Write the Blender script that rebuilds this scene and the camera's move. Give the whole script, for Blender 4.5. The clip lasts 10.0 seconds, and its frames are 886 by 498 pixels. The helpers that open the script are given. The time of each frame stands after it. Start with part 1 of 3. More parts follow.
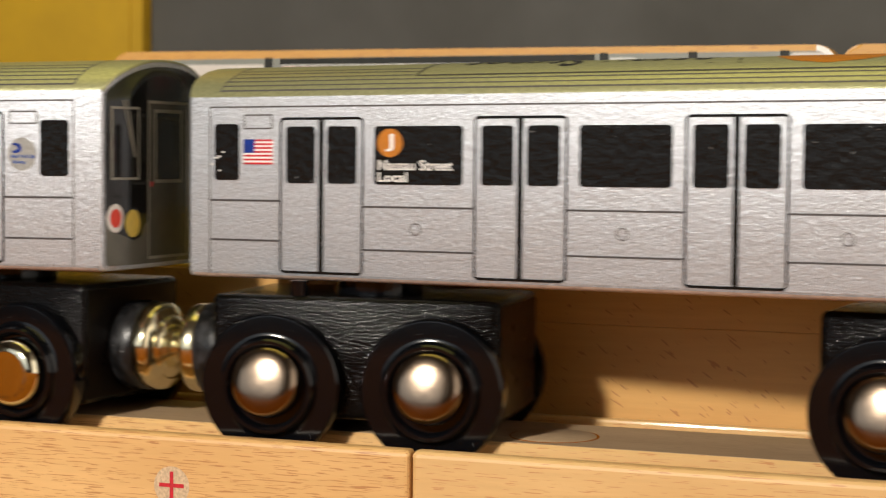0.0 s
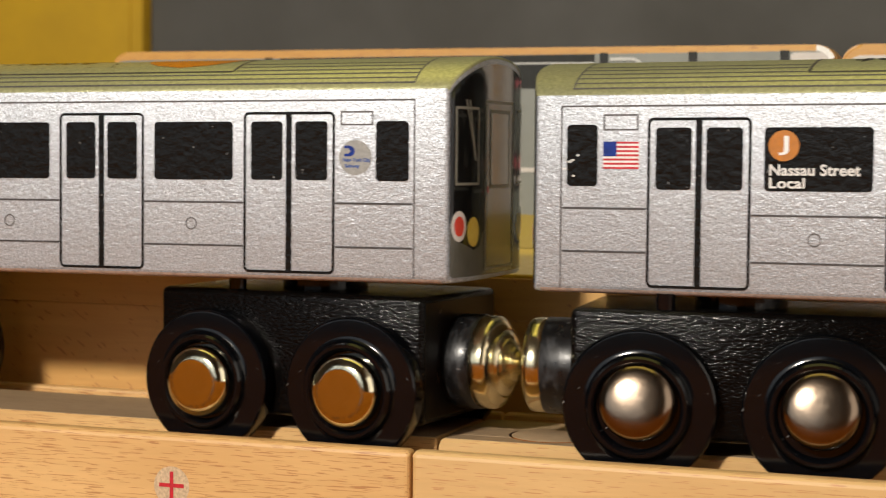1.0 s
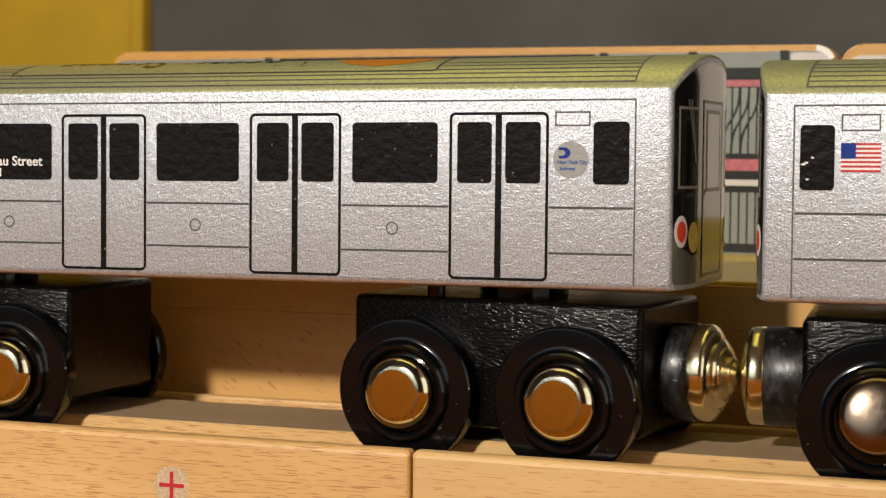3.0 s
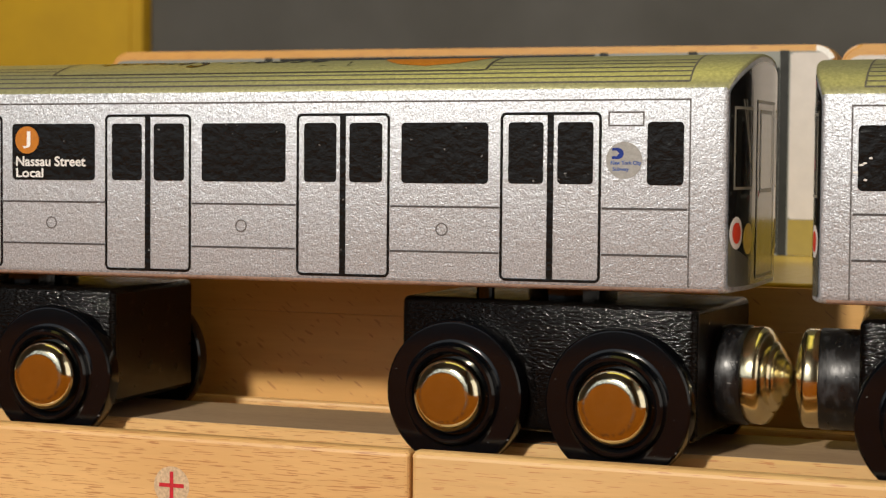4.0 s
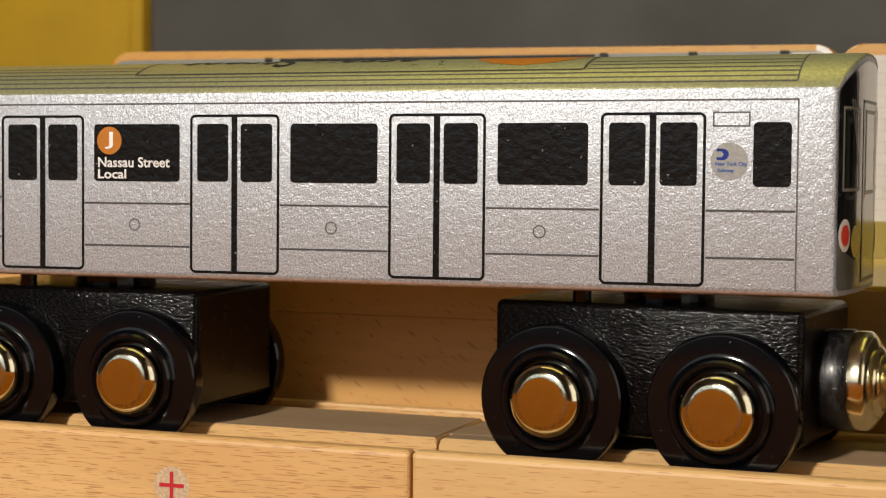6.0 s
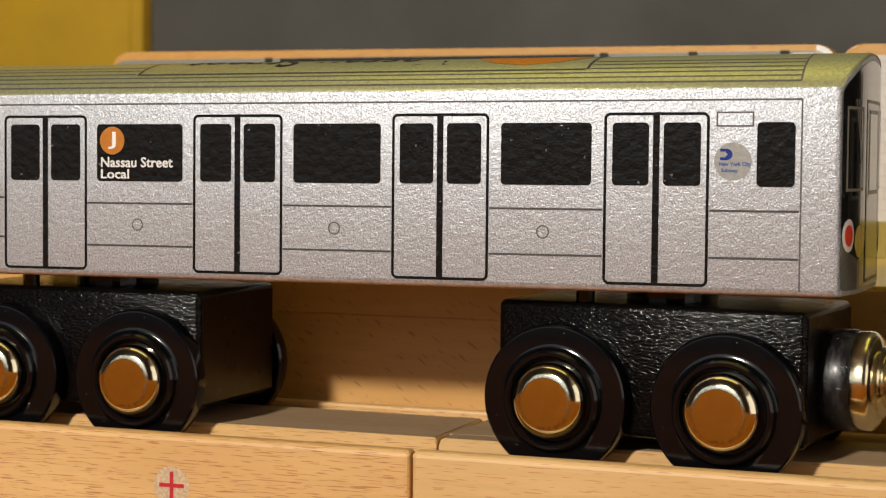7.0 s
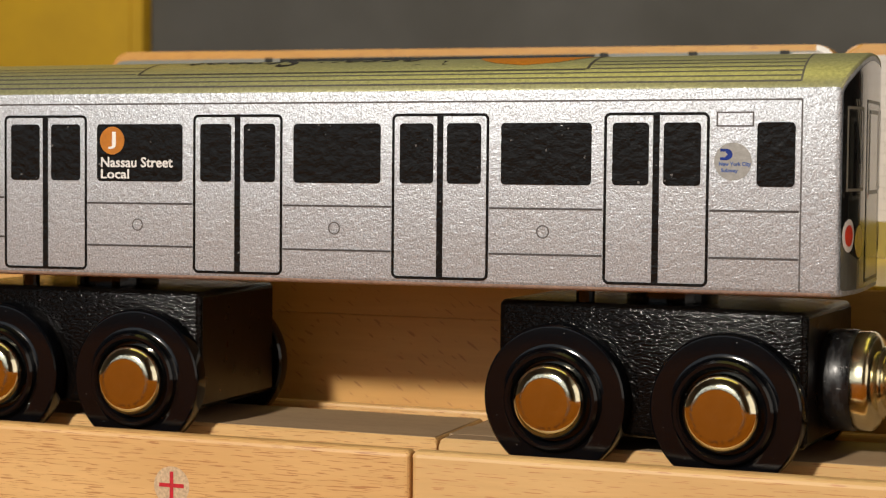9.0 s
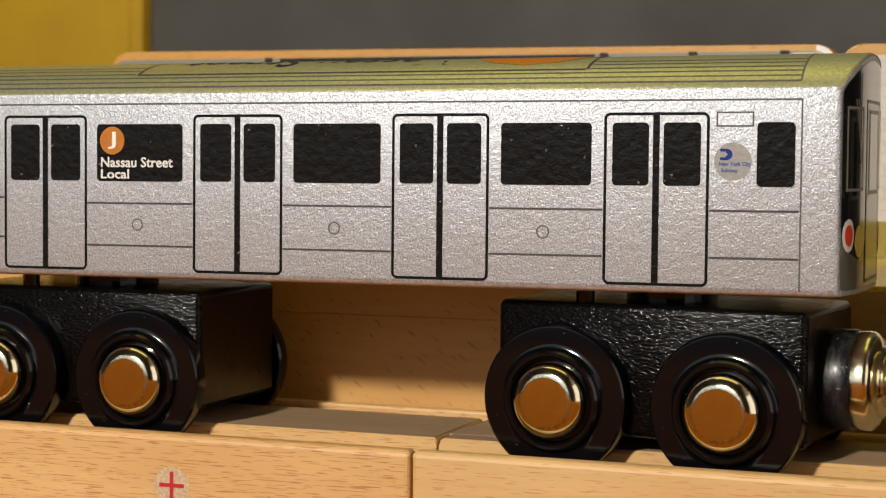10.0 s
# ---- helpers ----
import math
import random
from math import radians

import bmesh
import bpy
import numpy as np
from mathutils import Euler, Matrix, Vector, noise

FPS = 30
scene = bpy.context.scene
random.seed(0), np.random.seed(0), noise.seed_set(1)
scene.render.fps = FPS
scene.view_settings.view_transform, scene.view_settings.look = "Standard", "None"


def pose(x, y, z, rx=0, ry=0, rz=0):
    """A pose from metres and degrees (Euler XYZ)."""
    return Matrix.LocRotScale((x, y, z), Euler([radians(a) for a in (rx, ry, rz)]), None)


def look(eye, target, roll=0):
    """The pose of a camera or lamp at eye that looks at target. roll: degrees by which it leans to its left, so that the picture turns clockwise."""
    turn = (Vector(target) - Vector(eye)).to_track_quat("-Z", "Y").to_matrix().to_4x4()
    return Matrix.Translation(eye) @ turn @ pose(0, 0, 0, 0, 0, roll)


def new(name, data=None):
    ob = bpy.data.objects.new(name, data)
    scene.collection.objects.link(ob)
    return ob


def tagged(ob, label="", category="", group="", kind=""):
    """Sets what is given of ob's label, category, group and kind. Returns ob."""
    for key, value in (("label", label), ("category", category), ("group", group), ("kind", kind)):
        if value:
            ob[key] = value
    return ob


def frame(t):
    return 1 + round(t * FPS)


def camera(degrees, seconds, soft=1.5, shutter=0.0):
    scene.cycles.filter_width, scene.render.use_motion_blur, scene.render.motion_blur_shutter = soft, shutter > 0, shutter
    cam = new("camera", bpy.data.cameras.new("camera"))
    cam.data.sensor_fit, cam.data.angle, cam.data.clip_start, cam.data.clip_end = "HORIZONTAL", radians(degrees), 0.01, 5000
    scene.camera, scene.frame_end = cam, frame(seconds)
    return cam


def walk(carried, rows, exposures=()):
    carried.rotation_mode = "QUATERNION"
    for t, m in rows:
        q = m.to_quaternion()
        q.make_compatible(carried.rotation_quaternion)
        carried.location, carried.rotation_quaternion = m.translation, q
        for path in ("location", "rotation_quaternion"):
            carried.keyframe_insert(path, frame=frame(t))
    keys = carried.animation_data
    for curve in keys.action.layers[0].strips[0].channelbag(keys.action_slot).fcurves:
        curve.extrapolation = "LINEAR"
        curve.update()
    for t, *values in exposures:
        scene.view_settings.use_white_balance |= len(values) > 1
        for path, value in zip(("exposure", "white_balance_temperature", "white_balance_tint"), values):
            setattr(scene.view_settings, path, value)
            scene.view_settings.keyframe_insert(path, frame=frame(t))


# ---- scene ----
MM = 0.001
cam = camera(27.04, 10.0, soft=1.25, shutter=0.3)
CAM_POSE = pose(0.0, -0.222, 0.04972, 87.03, -0.54, 20.11)
cam.data.dof.use_dof, cam.data.dof.focus_distance, cam.data.dof.aperture_fstop = True, 0.236, 66.0
walk(cam, [(0.0, CAM_POSE), (10.0, CAM_POSE)], [(0.0, 0.17), (1.0, 0.07), (2.5, 0.02), (4.0, -0.01), (10.0, -0.03)])

# how far the train still has to roll, in mm, at each time
ROLL = [(0.0, -100.1), (0.1, -93.1), (0.2, -86.4), (0.3, -80.1), (0.4, -74.3), (0.5, -69.0), (0.6, -64.4), (0.7, -60.2), (0.8, -56.4),
        (0.9, -52.9), (1.0, -49.6), (1.25, -43.0), (1.5, -37.8), (1.75, -34.4), (2.0, -31.5), (2.25, -28.2), (2.5, -25.05), (2.7, -22.9),
        (3.1, -19.7), (3.5, -17.2), (3.8, -15.3), (4.0, -13.55), (4.25, -10.9), (4.5, -8.5), (4.75, -6.8), (5.0, -5.4), (5.25, -3.7),
        (5.5, -2.1), (5.7, -1.1), (6.2, -0.3), (6.8, 0.0), (8.4, 0.0), (10.0, 0.0)]
CAR_X, CAR_Y, BASE_Z, WHEEL_R = -96.4, 15.0, 9.6, 9.7
WHEEL_Z = 18.5
PITCH_OF_CARS = 141.6
# the leading car still swings out of a bend: time, turn in degrees, shift along and across the track in mm
SWING = [(0.0, -6.8, -1.4, 2.0), (0.5, -4.5, -0.8, 1.7), (1.0, -3.1, 0.1, 1.2), (1.5, -0.4, 0.3, 0.6), (2.0, 0.0, 0.4, 0.5), (10.0, 0.0, 0.4, 0.5)]

# ---- light ----
world = bpy.data.worlds.new("world")
scene.world = world
world.use_nodes = True
world.node_tree.nodes["Background"].inputs[0].default_value = (0.9, 0.85, 0.8, 1)
world.node_tree.nodes["Background"].inputs[1].default_value = 0.022
scene.view_settings.exposure = 0.0


def area_lamp(name, eye, target, power, colour, w, h, shape="RECTANGLE"):
    data = bpy.data.lights.new(name, "AREA")
    data.energy, data.color, data.shape, data.size, data.size_y = power, colour, shape, w, h
    ob = new(name, data)
    ob.matrix_world = look(eye, target)
    return ob


area_lamp("key_lamp", (-0.31, -1.05, 0.562), (-0.09, 0.0, 0.03), 14.8, (1.0, 0.915, 0.80), 0.08, 0.08, "DISK")
area_lamp("window_light", (-0.62, -1.25, 0.40), (-0.62, 0.0, 0.40), 2.1, (0.86, 0.93, 1.0), 1.3, 0.62)
area_lamp("side_window_light", (0.80, -0.30, 0.345), (-0.1, -0.2, 0.3), 2.2, (1.0, 0.92, 0.84), 1.1, 0.72)
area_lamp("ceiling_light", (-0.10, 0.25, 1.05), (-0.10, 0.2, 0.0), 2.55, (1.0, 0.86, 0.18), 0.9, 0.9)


# ---- materials ----
def material(name, base=(0.5, 0.5, 0.5), rough=0.5, metal=0.0, coat=0.0):
    m = bpy.data.materials.new(name)
    m.use_nodes = True
    b = m.node_tree.nodes["Principled BSDF"]
    b.inputs["Base Color"].default_value = (*base, 1)
    b.inputs["Roughness"].default_value = rough
    b.inputs["Metallic"].default_value = metal
    b.inputs["Coat Weight"].default_value = coat
    b.inputs["Coat Roughness"].default_value = 0.08
    return m, m.node_tree.nodes, m.node_tree.links, b


def noise_node(nodes, links, scale, stretch=(1, 1, 1), detail=4.0, rough=0.55, seed=(0, 0, 0), slant=0.0):
    """Noise over object space in millimetres."""
    co = nodes.new("ShaderNodeTexCoord")
    mp = nodes.new("ShaderNodeMapping")
    mp.inputs["Scale"].default_value = [1000 * s for s in stretch]
    mp.inputs["Location"].default_value = seed
    mp.vector_type = "TEXTURE" if slant else "POINT"
    if slant:
        mp.inputs["Scale"].default_value = [0.001 / s for s in stretch]
        mp.inputs["Rotation"].default_value = (0, radians(slant), 0)
    links.new(co.outputs["Object"], mp.inputs["Vector"])
    n = nodes.new("ShaderNodeTexNoise")
    n.inputs["Scale"].default_value, n.inputs["Detail"].default_value, n.inputs["Roughness"].default_value = scale, detail, rough
    links.new(mp.outputs["Vector"], n.inputs["Vector"])
    return n.outputs["Fac"]


def ramp(nodes, links, fac, stops):
    r = nodes.new("ShaderNodeValToRGB")
    el = r.color_ramp.elements
    while len(el) < len(stops):
        el.new(0.5)
    for e, (p, c) in zip(el, stops):
        e.position, e.color = p, (*c, 1) if len(c) == 3 else c
    links.new(fac, r.inputs["Fac"])
    return r.outputs["Color"]


def mix(nodes, links, fac, a, b, kind="MIX"):
    n = nodes.new("ShaderNodeMix")
    n.data_type, n.blend_type = "RGBA", kind
    for key, v in ((0, fac), (6, a), (7, b)):
        if isinstance(v, (int, float)):
            n.inputs[key].default_value = v
        elif isinstance(v, tuple):
            n.inputs[key].default_value = (*v, 1)
        else:
            links.new(v, n.inputs[key])
    return n.outputs[2]


def bump(nodes, links, b, height, dist_mm, strength=1.0):
    n = nodes.new("ShaderNodeBump")
    n.inputs["Distance"].default_value, n.inputs["Strength"].default_value = dist_mm * MM, strength
    links.new(height, n.inputs["Height"])
    links.new(n.outputs["Normal"], b.inputs["Normal"])


def wood(name, light, dark, fleck, rough=0.45, coat=0.0, seed=(0, 0, 0), few=0.0, slant=0.0, dashes=(0.30, 7.0, 7.0)):
    m, nodes, links, b = material(name, light, rough, 0.0, coat)
    broad = noise_node(nodes, links, 0.11, (0.25, 1, 1), 3, 0.5, seed)
    fine = noise_node(nodes, links, 0.9, (0.07, 1, 1), 5, 0.65, seed)
    dash = noise_node(nodes, links, 1.0, dashes, 1.0, 0.4, seed, slant)
    c = ramp(nodes, links, broad, [(0.3, dark), (0.7, light)])
    c = mix(nodes, links, ramp(nodes, links, fine, [(0.35, (0.35,) * 3), (0.65, (0.0,) * 3)]), c, tuple(0.82 * v for v in dark))
    c = mix(nodes, links, ramp(nodes, links, dash, [(0.61 + few, (0.0,) * 3), (0.64 + few, (0.8,) * 3)]), c, fleck)
    links.new(c, b.inputs["Base Color"])
    bump(nodes, links, b, fine, 0.05, 0.6)
    return m


def cap_metal(name, base, rough, grime, patina):
    """Nickel caps, turned about y: a broken ring of dirt round the flat and a dull bloom in its middle."""
    m, nodes, links, b = material(name, base, rough, 1.0)
    co = nodes.new("ShaderNodeTexCoord")
    flat = nodes.new("ShaderNodeVectorMath")
    flat.operation = "MULTIPLY"
    flat.inputs[1].default_value = (1000, 0, 1000)
    links.new(co.outputs["Object"], flat.inputs[0])
    size = nodes.new("ShaderNodeVectorMath")
    size.operation = "LENGTH"
    links.new(flat.outputs["Vector"], size.inputs[0])
    away = nodes.new("ShaderNodeMath")
    away.operation = "DIVIDE"
    away.inputs[1].default_value = 5.0
    links.new(size.outputs["Value"], away.inputs[0])
    band = ramp(nodes, links, away.outputs[0], [(0.60, (0.0,) * 3), (0.64, (1.0,) * 3), (0.68, (1.0,) * 3), (0.75, (0.0,) * 3)])
    bloom = ramp(nodes, links, away.outputs[0], [(0.3, (1.0,) * 3), (0.58, (0.0,) * 3)])
    crumbs = noise_node(nodes, links, 2.0, (1, 1, 1), 3, 0.6, (3, 3, 3))
    cloud = noise_node(nodes, links, 0.55, (1, 1, 1), 4, 0.65, (1, 6, 2))
    dirt = mix(nodes, links, 1.0, band, ramp(nodes, links, crumbs, [(0.46, (0.0,) * 3), (0.56, (grime,) * 3)]), "MULTIPLY")
    dull = mix(nodes, links, 1.0, bloom, ramp(nodes, links, cloud, [(0.42, (0.0,) * 3), (0.62, (patina,) * 3)]), "MULTIPLY")
    c = ramp(nodes, links, cloud, [(0.3, tuple(0.86 * v for v in base)), (0.7, base)])
    c = mix(nodes, links, dull, c, tuple(0.75 * v for v in base))
    links.new(mix(nodes, links, dirt, c, (0.03, 0.025, 0.02)), b.inputs["Base Color"])
    both = mix(nodes, links, 1.0, dirt, dull, "ADD")
    links.new(ramp(nodes, links, both, [(0.0, (rough,) * 3), (0.8, (0.36,) * 3)]), b.inputs["Roughness"])
    bump(nodes, links, b, crumbs, 0.02, 0.5)
    return m


def silver_paint():
    m, nodes, links, b = material("silver_paint", (0.74, 0.73, 0.73), 0.3, 0.46)
    peel = noise_node(nodes, links, 1.15, (1, 1, 1), 3, 0.6)
    flake = noise_node(nodes, links, 4.2, (1, 1, 1), 2, 0.6)
    stain = noise_node(nodes, links, 0.12, (1, 1, 1), 3, 0.5)
    c = ramp(nodes, links, flake, [(0.32, (0.305, 0.335, 0.374)), (0.68, (0.74, 0.79, 0.86))])
    c = mix(nodes, links, ramp(nodes, links, stain, [(0.4, (0.0,) * 3), (0.7, (0.15,) * 3)]), c, (0.48, 0.47, 0.46))
    links.new(c, b.inputs["Base Color"])
    links.new(ramp(nodes, links, flake, [(0.3, (0.5,) * 3), (0.7, (0.34,) * 3)]), b.inputs["Roughness"])
    both = nodes.new("ShaderNodeMath")
    both.operation = "MULTIPLY_ADD"
    both.inputs[1].default_value = 0.65
    links.new(flake, both.inputs[0])
    links.new(peel, both.inputs[2])
    bump(nodes, links, b, both.outputs[0], 0.145, 0.95)
    return m


def speckled(name, base, rough, dist, scale, metal=0.0, coat=0.0, vary=0.25, dust=0.0):
    """A paint with a faint orange-peel relief and uneven tone."""
    m, nodes, links, b = material(name, base, rough, metal, coat)
    n = noise_node(nodes, links, scale, (1, 1, 1), 4, 0.6)
    lo, hi = tuple(v * (1 - vary) for v in base), tuple(min(1, v * (1 + vary)) for v in base)
    c = ramp(nodes, links, n, [(0.3, lo), (0.7, hi)])
    if dust:
        spots = noise_node(nodes, links, 1.9, (1, 1, 1), 1.0, 0.3, (3, 8, 1))
        c = mix(nodes, links, ramp(nodes, links, spots, [(dust, (0.0,) * 3), (dust + 0.03, (1.0,) * 3)]), c, (0.2, 0.195, 0.19))
    links.new(c, b.inputs["Base Color"])
    links.new(ramp(nodes, links, n, [(0.3, (rough * 1.2,) * 3), (0.7, (rough * 0.85,) * 3)]), b.inputs["Roughness"])
    bump(nodes, links, b, n, dist, 0.7)
    return m


def black_wood():
    m, nodes, links, b = material("black_wood", (0.004, 0.0037, 0.0035), 0.14)
    grain = noise_node(nodes, links, 3.0, (0.5, 1, 1), 2.0, 0.55)
    links.new(ramp(nodes, links, grain, [(0.3, (0.0012, 0.001, 0.001)), (0.7, (0.003, 0.0027, 0.0025))]), b.inputs["Base Color"])
    b.inputs["Specular IOR Level"].default_value = 0.15
    bump(nodes, links, b, grain, 0.15, 1.0)
    return m


def scuffed(name, base):
    """Black lacquer on turned wood, rubbed grey in streaks and thin scratches."""
    m, nodes, links, b = material(name, base, 0.2)
    rub = noise_node(nodes, links, 0.5, (1.6, 0.7, 0.7), 4, 0.65, (2, 5, 1))
    thin = noise_node(nodes, links, 1.3, (0.5, 2.4, 1.2), 2, 0.5, (7, 1, 4))
    c = mix(nodes, links, ramp(nodes, links, rub, [(0.5, (0.0,) * 3), (0.72, (0.5,) * 3)]), base, (0.06, 0.062, 0.068))
    c = mix(nodes, links, ramp(nodes, links, thin, [(0.70, (0.0,) * 3), (0.74, (0.7,) * 3)]), c, (0.22, 0.22, 0.22))
    links.new(c, b.inputs["Base Color"])
    links.new(ramp(nodes, links, rub, [(0.35, (0.26,) * 3), (0.7, (0.5,) * 3)]), b.inputs["Roughness"])
    bump(nodes, links, b, rub, 0.08, 0.7)
    return m


SILVER = silver_paint()
BEECH = wood("beech", (0.73, 0.46, 0.19), (0.64, 0.375, 0.14), (0.38, 0.16, 0.05), 0.5, 0.12)
BEECH_B = wood("beech_pale", (0.71, 0.47, 0.205), (0.63, 0.385, 0.15), (0.46, 0.19, 0.07), 0.55, 0.1, (37, 11, 5), 0.035)
BEECH_WALL = wood("beech_board", (0.66, 0.38, 0.12), (0.56, 0.30, 0.085), (0.38, 0.165, 0.05), 0.5, 0.0, (71, 3, 9), 0.065, 35.0, (0.36, 2.2, 2.2))
# greyer than the beech, for the flat track top and the peg
GREYER_WOOD = wood("greyer_wood", (0.44, 0.31, 0.185), (0.36, 0.245, 0.14), (0.25, 0.16, 0.09), 0.6, 0.0, (13, 29, 3), 0.03)
EDGE_WOOD = wood("edge_wood", (0.64, 0.345, 0.075), (0.54, 0.275, 0.06), (0.42, 0.18, 0.04), 0.4, 0.2, (5, 50, 2))
TABLE_WOOD = wood("table_wood", (0.36, 0.12, 0.012), (0.27, 0.085, 0.008), (0.2, 0.06, 0.008), 0.85, 0.0, (9, 9, 90))
TABLE_WOOD.node_tree.nodes["Principled BSDF"].inputs["Specular IOR Level"].default_value = 0.0
BLACK_WOOD = black_wood()
END_GRAIN = speckled("smooth_black_wood", (0.0045, 0.0026, 0.002), 0.3, 0.015, 0.4)
END_GRAIN.node_tree.nodes["Principled BSDF"].inputs["Specular IOR Level"].default_value = 0.25
BLACK_PLASTIC = speckled("black_plastic", (0.002, 0.0024, 0.0034), 0.13, 0.006, 0.5, dust=0.80)
BLACK_PLASTIC.node_tree.nodes["Principled BSDF"].inputs["Specular IOR Level"].default_value = 0.4
BLACK_INK = speckled("black_ink", (0.0062, 0.006, 0.0055), 0.17, 0.17, 0.85, dust=0.79)
BLACK_INK.node_tree.nodes["Principled BSDF"].inputs["Specular IOR Level"].default_value = 0.28
LINE_INK = speckled("line_ink", (0.045, 0.04, 0.04), 0.4, 0.05, 1.5)
GREY_INK = speckled("grey_ink", (0.085, 0.08, 0.08), 0.4, 0.05, 1.5)
WHITE_INK = speckled("white_ink", (0.80, 0.79, 0.77), 0.4, 0.03, 2.0, vary=0.08)
COLLAR_BLACK = scuffed("collar_black", (0.005, 0.005, 0.0055))
LETTER_INK = speckled("letter_ink", (0.72, 0.71, 0.69), 0.4, 0.03, 2.0, vary=0.1)
PALE_INK = speckled("pale_ink", (0.52, 0.52, 0.50), 0.35, 0.03, 2.0, vary=0.12)
# pinkish tone for the lowest strip of the car body
PINKISH_EDGE = speckled("pinkish_edge", (0.52, 0.40, 0.34), 0.45, 0.06, 1.4, metal=0.1, vary=0.25)
EMBLEM_GREY = speckled("emblem_grey", (0.30, 0.30, 0.285), 0.4, 0.05, 1.6, vary=0.15)
# yellow light mirrored by the silver roof, put into its base colour
ROOF_REFLECTION = speckled("roof_reflection", (0.44, 0.44, 0.24), 0.34, 0.10, 2.2, metal=0.58, vary=0.22)
ORANGE_INK = speckled("orange_ink", (0.46, 0.155, 0.003), 0.4, 0.04, 1.5, vary=0.12)
BLUE_INK = speckled("blue_ink", (0.008, 0.03, 0.22), 0.4, 0.04, 1.5)
BLUE_INK.node_tree.nodes["Principled BSDF"].inputs["Specular IOR Level"].default_value = 0.2
LIGHT_BLUE_INK = speckled("light_blue_ink", (0.04, 0.09, 0.30), 0.4, 0.04, 1.5)
RED_INK = speckled("red_ink", (0.50, 0.018, 0.03), 0.4, 0.04, 1.5)
BRIGHT_RED = speckled("bright_red", (0.75, 0.06, 0.03), 0.3, 0.02, 1.5, vary=0.1)
LAMP_YELLOW = speckled("lamp_yellow", (0.72, 0.56, 0.10), 0.3, 0.02, 1.5, vary=0.1)
PALE_PINK = speckled("pale_pink", (0.60, 0.36, 0.34), 0.45, 0.02, 0.9)
PINK_INK = speckled("pink_ink", (0.42, 0.10, 0.12), 0.45, 0.02, 0.9)
END_BLACK = speckled("end_black", (0.010, 0.010, 0.010), 0.1, 0.012, 0.4, coat=0.4)
END_SILVER = speckled("end_silver", (0.16, 0.16, 0.135), 0.2, 0.015, 0.5, metal=0.3, vary=0.1)
CAB_LINE = speckled("cab_line_ink", (0.27, 0.27, 0.23), 0.35, 0.03, 2.0, vary=0.12)
END_GREY = speckled("end_grey", (0.07, 0.07, 0.06), 0.14, 0.015, 0.5, coat=0.2, vary=0.1)
STEEL = cap_metal("nickel", (0.81, 0.76, 0.56), 0.1, 0.45, 0.16)
WORN_STEEL = cap_metal("worn_nickel", (0.27, 0.205, 0.15), 0.2, 0.0, 0.3)
MAGNET = speckled("magnet_nickel", (0.80, 0.72, 0.49), 0.17, 0.012, 0.5, metal=1.0, vary=0.06)
YELLOW_PAINT = speckled("yellow_paint", (0.66, 0.46, 0.045), 0.35, 0.05, 0.5, coat=0.1, vary=0.08)
MUSTARD = speckled("mustard_paint", (0.56, 0.35, 0.010), 0.55, 0.05, 0.02, vary=0.12)
GREY_WALL = speckled("grey_wall_paint", (0.088, 0.089, 0.086), 0.7, 0.1, 0.012, vary=0.08)
ROOM_WALL = speckled("room_wall_paint", (0.27, 0.245, 0.205), 0.8, 0.1, 0.02, vary=0.06)
PALE_WALL = speckled("pale_wall_paint", (0.62, 0.58, 0.52), 0.8, 0.1, 0.02, vary=0.06)
SKIRT_OLIVE = speckled("skirting_print", (0.29, 0.215, 0.03), 0.4, 0.01, 0.3, vary=0.08)
TILE_WHITE = speckled("tile_white", (0.56, 0.52, 0.49), 0.4, 0.01, 0.3, vary=0.05)
TILE_JOINT = speckled("tile_joint", (0.46, 0.42, 0.39), 0.5, 0.01, 0.3, vary=0.05)
TILE_GREY = speckled("tile_grey", (0.20, 0.21, 0.19), 0.4, 0.01, 0.3, vary=0.06)
DARK_PRINT = speckled("dark_print", (0.017, 0.018, 0.016), 0.4, 0.01, 0.4)
POST_PRINT = speckled("post_print", (0.02, 0.021, 0.019), 0.4, 0.01, 0.4)
for ink in (DARK_PRINT, POST_PRINT):
    ink.node_tree.nodes["Principled BSDF"].inputs["Specular IOR Level"].default_value = 0.2
MAP_GREY = speckled("map_grey", (0.21, 0.225, 0.20), 0.4, 0.01, 0.4, vary=0.06)
STICKER = speckled("sticker_film", (0.56, 0.42, 0.27), 0.3, 0.08, 2.2, coat=0.2, vary=0.3)


# ---- mesh helpers, all in millimetres ----
def part(name, bm, mat, parent=None, label=""):
    bmesh.ops.recalc_face_normals(bm, faces=bm.faces)
    bmesh.ops.scale(bm, vec=(MM, MM, MM), verts=bm.verts)
    me = bpy.data.meshes.new(name)
    bm.to_mesh(me)
    bm.free()
    me.materials.append(mat)
    ob = new(name, me)
    if parent:
        ob.parent = parent
    if label:
        ob["label"] = label
    return ob


def smooth(ob, angle=40):
    me = ob.data
    me.shade_smooth()
    me.set_sharp_from_angle(angle=radians(angle))
    return ob


def add_box(bm, x0, x1, y0, y1, z0, z1, bevel=0.0, seg=2):
    r = bmesh.ops.create_cube(bm, size=1.0)
    vs = r["verts"]
    bmesh.ops.scale(bm, vec=(x1 - x0, y1 - y0, z1 - z0), verts=vs)
    bmesh.ops.translate(bm, vec=((x0 + x1) / 2, (y0 + y1) / 2, (z0 + z1) / 2), verts=vs)
    if bevel:
        es = list({e for v in vs for e in v.link_edges})
        bmesh.ops.bevel(bm, geom=es, offset=bevel, segments=seg, affect="EDGES", profile=0.5)


